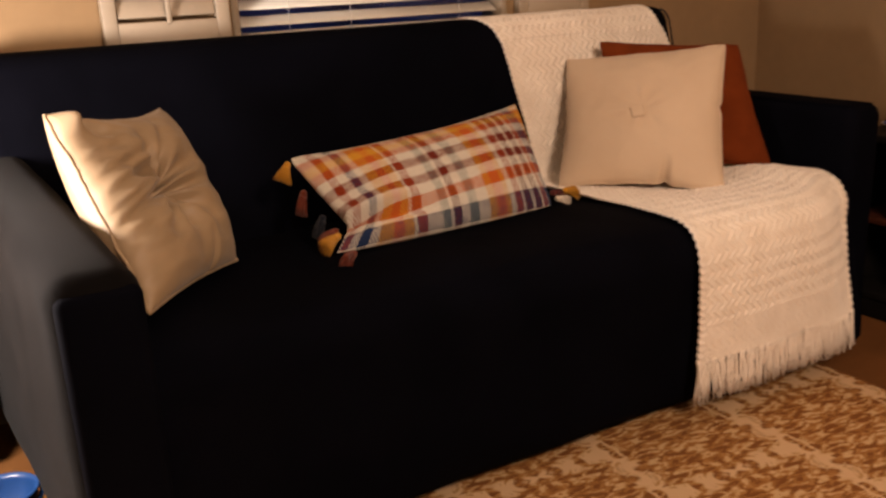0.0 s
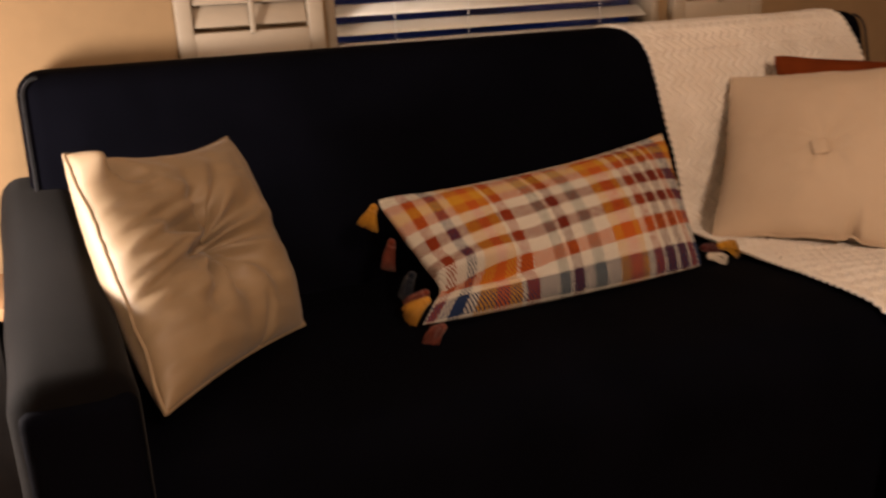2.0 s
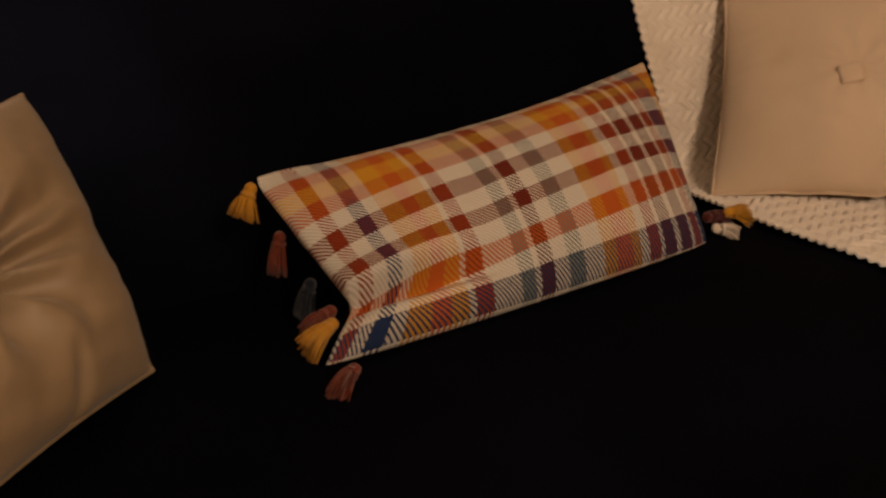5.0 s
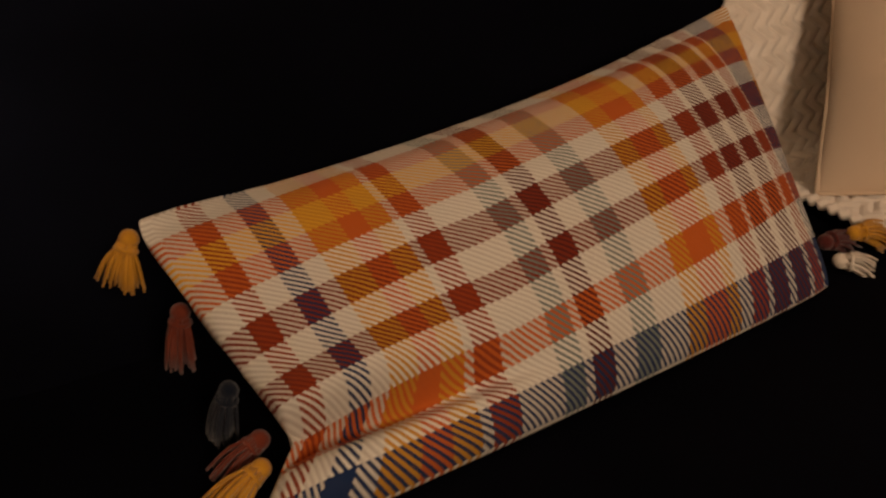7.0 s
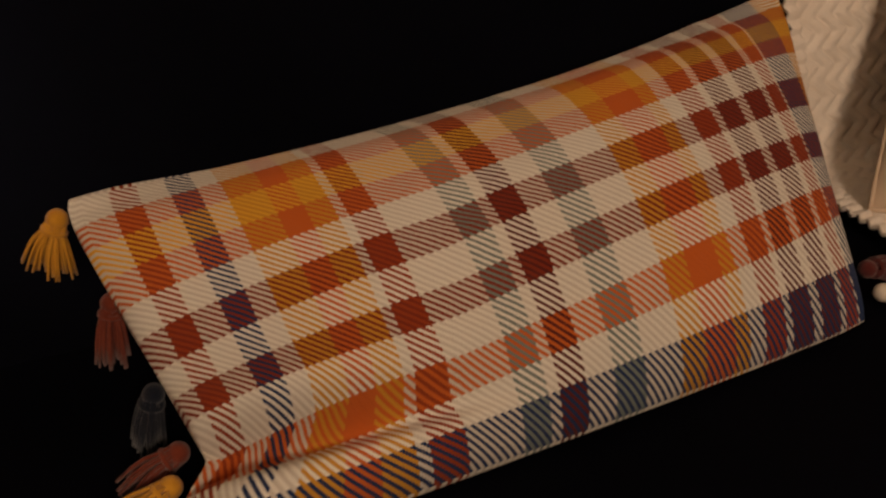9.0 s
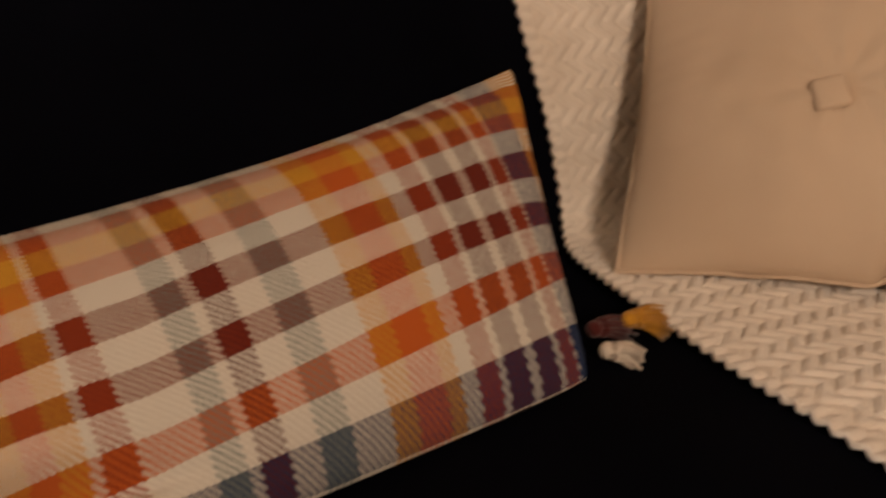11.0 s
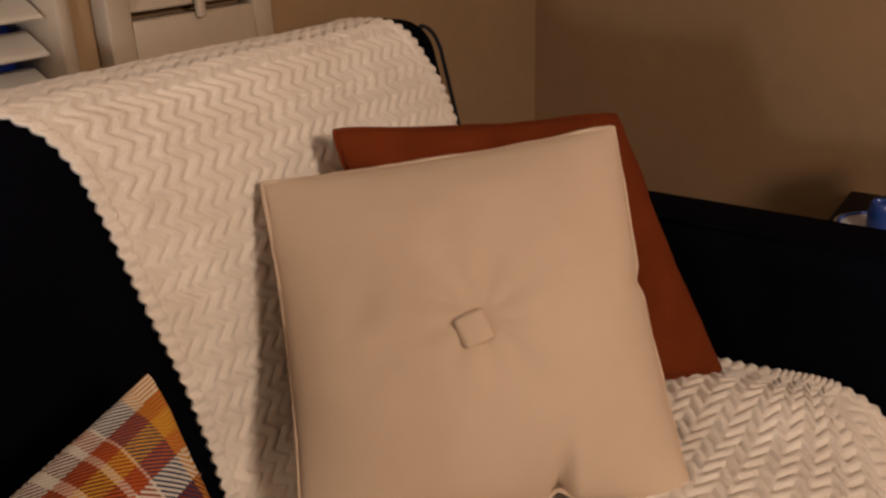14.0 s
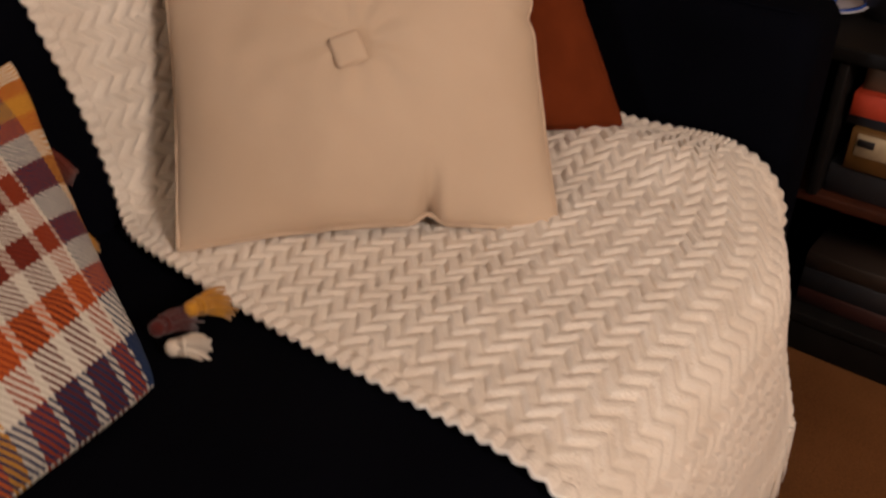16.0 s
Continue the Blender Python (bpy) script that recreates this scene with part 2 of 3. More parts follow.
def tube(points, radius, sides=8, taper=None, closed=False):
    """Vertices and faces of a round cord along points."""
    pts = [Vector(p) for p in points]
    verts, faces, n = [], [], len(pts)
    side = None
    for i, p in enumerate(pts):
        a, b = (pts[(i - 1) % n], pts[(i + 1) % n]) if closed else (pts[max(0, i - 1)], pts[min(n - 1, i + 1)])
        d = (b - a).normalized()
        side = (side - d * side.dot(d)) if side else d.orthogonal()
        side.normalize()
        up = d.cross(side)
        r = radius * (taper(i / (n - 1)) if taper else 1.0)
        verts += [p + (side * math.cos(k) + up * math.sin(k)) * r for k in (2 * math.pi * s / sides for s in range(sides))]
    for i in range(n if closed else n - 1):
        for s in range(sides):
            j, k = (i + 1) % n, (s + 1) % sides
            faces.append((i * sides + s, i * sides + k, j * sides + k, j * sides + s))
    if not closed:
        faces += [tuple(reversed(range(sides))), tuple(range((n - 1) * sides, n * sides))]
    return verts, faces


def tubes(many):
    verts, faces = [], []
    for v, f in many:
        faces += [tuple(i + len(verts) for i in q) for q in f]
        verts += v
    return verts, faces


def ball(at, r, squash=(1, 1, 1), seg=14):
    bm = bmesh.new()
    bmesh.ops.create_uvsphere(bm, u_segments=seg, v_segments=seg // 2 + 2, radius=r)
    for v in bm.verts:
        v.co = Vector(at) + Vector(a * s for a, s in zip(v.co, squash))
    return bm


def lathe(at, profile, seg=28):
    verts, faces = [], []
    for r, z in profile:
        verts += [(at[0] + r * math.cos(2 * math.pi * k / seg), at[1] + r * math.sin(2 * math.pi * k / seg), at[2] + z) for k in range(seg)]
    for i in range(len(profile) - 1):
        for k in range(seg):
            j = (k + 1) % seg
            faces.append((i * seg + k, i * seg + j, (i + 1) * seg + j, (i + 1) * seg + k))
    faces += [tuple(reversed(range(seg))), tuple(range((len(profile) - 1) * seg, len(profile) * seg))]
    return verts, faces


# ---- room ----
WALL_Y, WALL_X = 0.97, 2.60
WIN = (0.645, 1.495, 0.62, 1.95)


def slab(name, lo, hi, material, label, category, parent=None):
    ob = part(name, rbox(lo, hi, 0), material, parent, "", False)
    return tagged(ob, label, category, kind="structure")


slab("floor", (-2.6, -3.6, -0.06), (WALL_X + 0.12, WALL_Y + 0.12, 0.0), M_CARPET, "brown cut-pile carpet covering the whole room floor", "floor")
north = bmesh.new()
for lo, hi in (((-2.6, WALL_Y, 0), (WIN[0], WALL_Y + 0.12, 2.45)), ((WIN[1], WALL_Y, 0), (WALL_X + 0.12, WALL_Y + 0.12, 2.45)),
               ((WIN[0], WALL_Y, 0), (WIN[1], WALL_Y + 0.12, WIN[2])), ((WIN[0], WALL_Y, WIN[3]), (WIN[1], WALL_Y + 0.12, 2.45))):
    rbox(lo, hi, 0, bm=north)
tagged(part("wall_north", north, M_WALL, None, "", False), "tan painted wall with a window behind the sofa", "wall", kind="structure")
slab("wall_east", (WALL_X, -3.6, 0), (WALL_X + 0.12, WALL_Y, 2.45), M_WALL, "tan painted wall beside the side table", "wall")
slab("wall_south", (-2.6, -3.72, 0), (WALL_X + 0.12, -3.6, 2.45), M_WALL, "plain tan wall closing the room", "wall")
slab("wall_west", (-2.72, -3.72, 0), (-2.6, WALL_Y + 0.12, 2.45), M_WALL, "plain tan wall closing the room", "wall")
slab("ceiling", (-2.72, -3.72, 2.45), (WALL_X + 0.12, WALL_Y + 0.12, 2.55), M_CEIL, "off-white painted ceiling", "ceiling")

# ---- window, blind and open shutters ----
window = thing("window_1", (WIN[0], WALL_Y, WIN[2]), "white window frame with dark night behind the glass", "window", kind="structure")
bm = bmesh.new()
x0, x1, z0, z1 = WIN
for lo, hi in (((x0, WALL_Y - 0.006, z0), (x0 + 0.02, WALL_Y + 0.11, z1)), ((x1 - 0.02, WALL_Y - 0.006, z0), (x1, WALL_Y + 0.11, z1)),
               ((x0 + 0.02, WALL_Y, z0), (x1 - 0.02, WALL_Y + 0.11, z0 + 0.03)), ((x0 + 0.02, WALL_Y, z1 - 0.03), (x1 - 0.02, WALL_Y + 0.11, z1))):
    rbox(lo, hi, 0.003, 1, bm)
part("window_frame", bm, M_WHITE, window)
pane = part("pane", rbox((x0 + 0.02, WALL_Y + 0.085, z0 + 0.03), (x1 - 0.02, WALL_Y + 0.09, z1 - 0.03), 0), M_GLASS, window, "", False)
pane.visible_shadow = False
tagged(part("backdrop", rbox((x0 - 1.5, 2.6, -0.2), (x1 + 1.5, 2.62, 3.0), 0), m_night, None, "", False), "deep blue night outside the window", "sky", kind="structure")

blind = thing("window_blind", (x0 + 0.03, WALL_Y + 0.03, z0 + 0.05), "white horizontal slat blind half open over the dark window", "blind")
SLAT_STEP = 0.0425
slat_me = None
for i in range(29):
    z = 0.685 + i * SLAT_STEP
    if slat_me is None:
        verts, faces = [], []
        for s in range(7):
            a = s / 6 - 0.5
            for x in (x0 + 0.025, x1 - 0.025):
                for dz in (0.0, 0.003):
                    verts.append((x, WALL_Y + 0.035 + a * 0.042, z + a * 0.024 + 0.004 * (0.25 - a * a) + dz))
        for s in range(6):
            a, b = s * 4, s * 4 + 4
            faces += [(a, b, b + 2, a + 2), (a + 1, a + 3, b + 3, b + 1), (a, a + 1, b + 1, b), (a + 2, b + 2, b + 3, a + 3)]
        faces += [(0, 2, 3, 1), (24, 25, 27, 26)]
        first = data_part("slat", verts, faces, M_SLAT, blind)
        slat_me = first.data
    else:
        ob = new("slat", slat_me)
        ob.parent = blind
        ob.location = (0, 0, i * SLAT_STEP)
for x in (x0 + 0.16, x0 + 0.34, x1 - 0.16):
    data_part("cord", *tube([(x, WALL_Y + 0.009, z0 + 0.05), (x, WALL_Y + 0.009, z1 - 0.05)], 0.0011, 5), M_CORD, blind, "thin blind cord")


def shutter(x0, x1):
    sh = thing("window_shutter", ((x0 + x1) / 2, WALL_Y - 0.03, 0.66), "white louvred wooden shutter panel folded open against the wall", "shutter", "window shutters")
    ya, yb, st = WALL_Y - 0.034, WALL_Y - 0.004, 0.034
    for a, b in ((x0, x0 + st), (x1 - st, x1)):
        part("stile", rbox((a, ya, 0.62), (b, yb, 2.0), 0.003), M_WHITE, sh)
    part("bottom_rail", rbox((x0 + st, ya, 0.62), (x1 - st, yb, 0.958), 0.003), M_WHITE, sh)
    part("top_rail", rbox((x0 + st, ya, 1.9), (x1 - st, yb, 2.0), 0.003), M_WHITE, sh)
    base = None
    for i in range(20):
        if base is None:
            bm = rbox((x0 + st + 0.002, -0.026, -0.003), (x1 - st - 0.002, 0.026, 0.003), 0.0025, 2)
            bmesh.ops.rotate(bm, verts=bm.verts, cent=((x0 + x1) / 2, 0, 0), matrix=Matrix.Rotation(radians(68), 3, "X"))
            bmesh.ops.translate(bm, verts=bm.verts, vec=(0, WALL_Y - 0.018, 0.992))
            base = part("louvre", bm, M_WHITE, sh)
        else:
            ob = new("louvre", base.data)
            ob.parent, ob.location = sh, (0, 0, 0.046 * i)
    xm = (x0 + x1) / 2
    part("tilt_rod", rbox((xm - 0.006, ya - 0.012, 0.952), (xm + 0.006, ya - 0.002, 1.85), 0.003), M_WHITE, sh)
    return sh


shutter(0.322, 0.632)
shutter(1.522, 1.788)

# ---- rug ----
rug = part("rug", rbox((-1.0, -2.6, 0.0), (1.84, 0.30, 0.010), 0.004), M_RUG)
tagged(rug, "cream area rug with worn brown scrolling damask motifs", "rug")

# ---- sofa ----
sofa = thing("sofa", (1.0, 0.45, 0.0), "black fabric-covered sofa with padded arms and sloping seat", "sofa")


def seat_z(y):
    return 0.474 - 0.05 * max(0.0, y - 0.22)


def recess(x, y, z):
    """The seat front curves back towards the far arm."""
    return 0.085 * max(0.0, min(1.0, (x - 1.70) / 0.22)) ** 1.6 * max(0.0, min(1.0, (0.24 - y) / 0.16)) * max(0.0, min(1.0, (z - 0.08) / 0.3))


def press(x, y):
    """The seat gives under the square pillows."""
    return -0.020 * math.exp(-((x - 1.62) / 0.17) ** 2 - ((y - 0.36) / 0.15) ** 2)


def crumple(p, size, amount):
    return noise.noise(Vector(p) / size) * amount


def seat_cover():
    """Seat and front drop as one stretched cover."""
    prof = [(0.70, seat_z(0.70))] + [(0.70 - 0.05 * i, seat_z(0.70 - 0.05 * i)) for i in range(1, 12)]
    y0, zt, r = 0.004, seat_z(0.06), 0.085
    prof += [(y0 + r - r * math.sin(a), zt - r + r * math.cos(a)) for a in (math.pi / 2 * k / 7 for k in range(1, 8))]
    prof += [(y0 + 0.003 * k, zt - r - 0.055 * k) for k in range(1, 6)] + [(y0 + 0.022, 0.06), (y0 + 0.035, 0.04), (0.85, 0.04)]
    xs = [0.10 + (1.985 - 0.10) * i / 110 for i in range(111)]
    n = len(prof)
    verts, faces = [], []
    for x in xs:
        for y, z in prof:
            q = (x, y, z)
            d = crumple(q, 0.28, 0.010) + crumple(q, 0.09, 0.0035)
            verts.append((x, y + recess(x, y, z) - (d if y < 0.09 and z < zt - 0.01 else 0), z + (d + press(x, y) if z > zt - 0.03 else 0)))
    for i in range(len(xs) - 1):
        for j in range(n - 1):
            a, b = i * n + j, (i + 1) * n + j
            faces.append((a, a + 1, b + 1, b))
    faces += [tuple(range(n)), tuple(reversed(range((len(xs) - 1) * n, len(xs) * n)))]
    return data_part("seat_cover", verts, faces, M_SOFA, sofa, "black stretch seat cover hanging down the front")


seat_cover()
bm = rbox((0.008, 0.69, 0.30), (2.012, 0.825, 0.912), 0.045, 5)
bmesh.ops.subdivide_edges(bm, edges=[e for e in bm.edges if e.calc_length() > 0.3], cuts=24, use_grid_fill=True)
for v in bm.verts:
    d = crumple(v.co, 0.3, 0.008)
    v.co.y += (v.co.z - 0.45) * 0.26 + (d if v.co.y < 0.75 else 0)
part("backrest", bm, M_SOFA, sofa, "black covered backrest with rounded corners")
for x, s in ((0.022, 1), (1.998, -1)):
    pts = [(x, 0.69 + (z - 0.45) * 0.26 - 0.001, z) for z in np.linspace(0.5, 0.865, 20)]
    pts += [(x + s * 0.03 * (1 - math.cos(a)), 0.80 + 0.012 * math.sin(a), 0.872 + 0.032 * math.sin(a)) for a in np.linspace(0.1, 1.57, 6)]
    data_part("piping", *tube(pts, 0.0035, 6), M_PIPE, sofa, "corded seam")


def arm(x0, x1, y0, z_front, rise, splay, r, material, label):
    bm = rbox((x0, y0, 0.06), (x1, 0.90, z_front), r, 5)
    bmesh.ops.subdivide_edges(bm, edges=[e for e in bm.edges if e.calc_length() > 0.3], cuts=16, use_grid_fill=True)
    for v in bm.verts:
        k = max(0.0, (v.co.z - 0.06) / (z_front - 0.06))
        v.co.z += rise * (v.co.y - y0) * k
        v.co.x += splay * (v.co.y - y0) + crumple(v.co, 0.2, 0.005)
    a = part("arm", bm, material, sofa, label)
    # The lit arm's front lies in shade, drawn as a slab in the blacker cloth.
    if material is M_ARM_LIT:
        part("front_shade", rbox((x0 + 0.012, y0 - 0.006, 0.055), (x1 - 0.004, y0 + 0.034, z_front - 0.022), 0.018, 4), M_SOFA, a, "black slab standing for shade on the front of the arm")
    for x in () if material is M_ARM_LIT else (x0 + r * 0.4, x1 - r * 0.4):
        pts = [(x + splay * 0.86 * i / 24, y0 + 0.03 + (0.84 - y0) * i / 24, z_front - r * 0.12 + rise * (0.03 + (0.84 - y0) * i / 24)) for i in range(25)]
        data_part("piping", *tube(pts, 0.0022, 6), M_SOFA, a, "corded seam")
    return a


arm(0.02, 0.165, -0.03, 0.632, 0.09, -0.085, 0.042, M_ARM_LIT, "padded dark velvet arm with lamplight put into its lighter colour")
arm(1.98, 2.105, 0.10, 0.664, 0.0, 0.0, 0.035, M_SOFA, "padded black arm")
for x, y in ((0.09, 0.06), (1.90, 0.16), (0.04, 0.84), (2.05, 0.85)):
    part("leg", rbox((x - 0.03, y - 0.03, 0.0), (x + 0.03, y + 0.03, 0.07), 0.006), M_FLOORLEG, sofa)

# ---- throw blanket ----
throw = thing("throw_blanket", (1.6, 0.4, 0.48), "cream knitted chevron throw with fringe draped over the sofa", "blanket")


def smooth_path(points, step):
    """Even steps along a rounded polyline."""
    pts = [np.array(p, float) for p in points]
    for _ in range(3):
        out = [pts[0]]
        for a, b in zip(pts, pts[1:]):
            out += [a * 0.75 + b * 0.25, a * 0.25 + b * 0.75]
        pts = out + [pts[-1]]
    pts = np.array(pts)
    s = np.r_[0, np.cumsum(np.linalg.norm(np.diff(pts, axis=0), axis=1))]
    n = int(s[-1] / step)
    at = np.linspace(0, s[-1], n)
    return np.stack([np.interp(at, s, pts[:, k]) for k in range(pts.shape[1])], 1), at


def build_throw():
    # down the back: y, z, then the left and right edge
    way = [(0.958, 0.74, 1.28, 1.93), (0.957, 0.885, 1.28, 1.92), (0.935, 0.908, 1.285, 1.915), (0.87, 0.912, 1.29, 1.92), (0.825, 0.908, 1.31, 1.93), (0.800, 0.875, 1.345, 1.945),
           (0.783, 0.81, 1.364, 1.973), (0.765, 0.74, 1.375, 1.982), (0.727, 0.59, 1.395, 1.98), (0.702, 0.48, 1.397, 1.97), (0.66, 0.456, 1.375, 1.965), (0.60, 0.459, 1.355, 1.962), (0.42, 0.469, 1.345, 1.96),
           (0.25, 0.478, 1.345, 1.965), (0.13, 0.476, 1.345, 1.968), (0.065, 0.474, 1.343, 1.966), (0.02, 0.452, 1.338, 1.956), (-0.002, 0.41, 1.332, 1.950), (-0.006, 0.30, 1.33, 1.928), (-0.010, 0.21, 1.33, 1.905), (-0.014, 0.160, 1.325, 1.890)]
    rows, s = smooth_path(way, 0.0031)
    d = np.gradient(rows[:, :2], axis=0)
    d /= np.linalg.norm(d, axis=1)[:, None]
    nrm = np.stack([d[:, 1], -d[:, 0]], 1)
    # the outer side faces the room
    nrm *= np.where((nrm @ np.array([-0.7, 0.7]))[:, None] < 0, -1, 1)
    cols = 250
    verts, faces = [], []
    for i, (y, z, xl, xr) in enumerate(rows):
        for j in range(cols):
            f = j / (cols - 1)
            x = xl + (xr - xl) * f
            across = f * 0.60 / 0.0225
            zig = abs(((s[i] / 0.038) % 1.0) - 0.5) * 2.0
            ph = across + 0.95 * zig
            ridge = 0.5 + 0.5 * max(-1.0, min(1.0, 1.6 * math.sin(2 * math.pi * ph) + 0.35))
            seg = 0.86 + 0.14 * noise.noise(Vector((x * 160, s[i] * 160, 0.3)))
            edge = min(1.0, 12 * f, 12 * (1 - f))
            band = 1.0 if s[i] < s[-1] - 0.09 else 0.35
            h = 0.0043 * ridge * seg * (0.4 + 0.6 * edge) * band
            if f < 0.025 or f > 0.975:
                h = 0.005 + 0.0015 * math.sin(s[i] * 2 * math.pi / 0.017)
            sag = crumple((x, s[i], 1.7), 0.16, 0.004) + crumple((x, s[i], 5.7), 0.05, 0.0015)
            k = max(0.0, (s[i] - s[-1] + 0.36) / 0.36)
            sag += 0.006 * k * math.sin(x * 21 + 1.0) + 0.004 * k
            if f > 0.7 and 0.06 < y < 0.42 and z > 0.42:
                sag += 0.018 * math.sin((f - 0.7) / 0.3 * math.pi) ** 2 * math.sin((y - 0.06) / 0.36 * math.pi)
            wav = 0.004 * math.sin(s[i] * 9 + 2 * f) + 0.0016 * math.sin(s[i] * 2 * math.pi / 0.017 + 2 * noise.noise(Vector((s[i] * 12, f, 0)))) * (1 if f < 0.03 or f > 0.97 else 0)
            o = h + (0.004 if z < 0.85 else 0.001) + max(sag, -0.002)
            verts.append((x + wav, y + recess(x, y, z) + nrm[i, 0] * o, z + nrm[i, 1] * o + (press(x, y) if z > 0.44 and y < 0.66 else 0)))
    n = len(rows)
    for i in range(n - 1):
        for j in range(cols - 1):
            a = i * cols + j
            faces.append((a, a + 1, a + cols + 1, a + cols))
    cloth_ob = data_part("knitted_cloth", verts, faces, M_THROW, throw)
    thick = cloth_ob.modifiers.new("thick", "SOLIDIFY")
    thick.thickness, thick.offset = 0.005, 0
    rnd = random.Random(4)
    last = verts[-cols:]
    for j in range(46):
        x, y, z = last[int((j + 0.5) / 46 * (cols - 1))]
        many = []
        for k in range(10):
            a, sway, ln = rnd.uniform(0, 6.28), rnd.uniform(-0.014, 0.014), rnd.uniform(0.078, 0.105)
            pts = [(x + 0.0055 * math.cos(a) * (0.4 + q) + sway * q * q, y + 0.004 * math.sin(a) * (0.4 + q) - 0.004 * q, z + 0.004 - ln * q) for q in (0, 0.2, 0.45, 0.7, 1.0)]
            many.append(tube(pts, 0.0022, 5, lambda f: 1.15 - 0.45 * f))
        data_part("fringe", *tubes(many), M_THROW, throw)


build_throw()

# ---- pillows ----


def pillow(name, corners, front, back, tuft, pinch, material, label, seed=0, wrinkle=0.0, fold=None, n=72, tuft_r=0.2, base=0.0, power=0.42, ears=0.025, warp=None, lay=None):
    """A stuffed cushion between four corners: top left, top right, bottom right, bottom left."""
    tl, tr, br, bl = (Vector(c) for c in corners)
    across, up = (tr - tl + br - bl).normalized(), (tl - bl + tr - br).normalized()
    out = across.cross(up).normalized()
    ob = thing(name, (tl + tr + br + bl) / 4, label, "pillow")

    def flat(u, v):
        px, pt, pb = pinch
        a, b = u * (1 - px * (1 - v * v)), v * (1 - (pt if v > 0 else pb) * (1 - u * u))
        c = 1 - ears * (u * v) ** 10
        p, q = (a * c + 1) / 2, (b * c + 1) / 2
        base_point = (bl * (1 - p) + br * p) * (1 - q) + (tl * (1 - p) + tr * p) * q
        if warp:
            w = warp(u, v)
            base_point += across * w[0] + up * w[1] + out * w[2]
        return base_point

    def swell(u, v):
        return max(0.0, (1 - u * u) * (1 - v * v)) ** power

    def front_h(u, v):
        r, a = math.hypot(u, v), math.atan2(v, u)
        h = front * swell(u, v) + base * swell(u, v) - tuft * math.exp(-((r / tuft_r) ** 1.3)) * (1 if tuft else 0)
        if wrinkle:
            k = swell(u, v)
            rad = math.sin(a * 9 + 2.2 * noise.noise(Vector((u * 2, v * 2, seed)))) * math.exp(-r / 0.33) * min(1, r / 0.12)
            slant = noise.noise(Vector((u * 2.2 + seed, v * 9 + u * 2, seed * 1.3)))
            gather = math.sin(v * 34 + 4 * noise.noise(Vector((v * 3, u, seed)))) * math.exp(-(u + 1) / 0.22) * (0.5 + noise.noise(Vector((v * 5, seed, 1))))
            pull = noise.noise(Vector((v * 11 - u * 3, u * 1.3, seed * 2))) * math.exp(-((v - 0.12) / 0.42) ** 2) * max(0.0, -u) ** 0.7
            h += wrinkle * k * (1.3 * rad + 0.4 * slant * (0.35 + 0.65 * max(0, -u)) + 0.28 * gather + 1.1 * pull)
        if fold:
            h += fold(u, v)
        lump = noise.noise(Vector((u * 2.5, v * 2.5, seed + 3))) + 0.5 * noise.noise(Vector((u * 6, v * 6, seed + 4)))
        return h + 0.005 * lump * swell(u, v)

    ts = [math.sin(math.pi / 2 * (2 * i / n - 1) * 0.9) / math.sin(math.pi / 2 * 0.9) for i in range(n + 1)]
    verts, faces, uvs, index = [], [], [], {}
    for side in (0, 1):
        for j, v in enumerate(ts):
            for i, u in enumerate(ts):
                rim = i in (0, n) or j in (0, n)
                if side and rim:
                    index[side, i, j] = index[0, i, j]
                    continue
                h = front_h(u, v) if not side else -back * swell(u, v)
                if rim:
                    h = 0.007 * noise.noise(Vector((u * 3.5, v * 3.5, seed + 9))) + 0.002 * noise.noise(Vector((u * 14, v * 14, seed + 9)))
                index[side, i, j] = len(verts)
                verts.append(flat(u, v) + out * h)
                uvs.append(lay((u + 1) / 2, (v + 1) / 2) if lay else ((u + 1) / 2, (v + 1) / 2))
    for side in (0, 1):
        for j in range(n):
            for i in range(n):
                q = [index[side, i, j], index[side, i + 1, j], index[side, i + 1, j + 1], index[side, i, j + 1]]
                faces.append(tuple(q if not side else reversed(q)))
    cover = data_part("cover", verts, faces, material, ob)
    layer = cover.data.uv_layers.new(name="UVMap")
    for loop in cover.data.loops:
        layer.data[loop.index].uv = uvs[loop.vertex_index]
    rim = [verts[index[0, i, 0]] for i in range(n)] + [verts[index[0, n, j]] for j in range(n)] + [verts[index[0, n - i, n]] for i in range(n)] + [verts[index[0, 0, n - j]] for j in range(n)]
    top = out * front_h(0, 0) + flat(0, 0)
    return ob, cover, rim, across, up, out, top, flat, front_h


def square_button(ob, top, across, up, out, half, material, turn):
    bm = rbox((-half, -half, -0.004), (half, half, 0.007), 0.0065, 4)
    bmesh.ops.rotate(bm, verts=bm.verts, cent=(0, 0, 0), matrix=Matrix.Rotation(radians(turn), 3, "Z"))
    m = Matrix((across, out.cross(across), out)).transposed()
    for v in bm.verts:
        v.co = top + m @ v.co
    part("button", bm, material, ob, "square cloth-covered button")


def corner_crease(u, v):
    return -0.034 * math.exp(-((u + 0.74 - 0.5 * (0.86 - v)) / 0.085) ** 2 - ((v - 0.84) / 0.17) ** 2) + 0.03 * math.exp(-((u + 0.92) / 0.08) ** 2 - ((v - 0.88) / 0.12) ** 2) - 0.02 * math.exp(-((u - 0.25) / 0.05) ** 2) * max(0, -v - 0.55) / 0.45


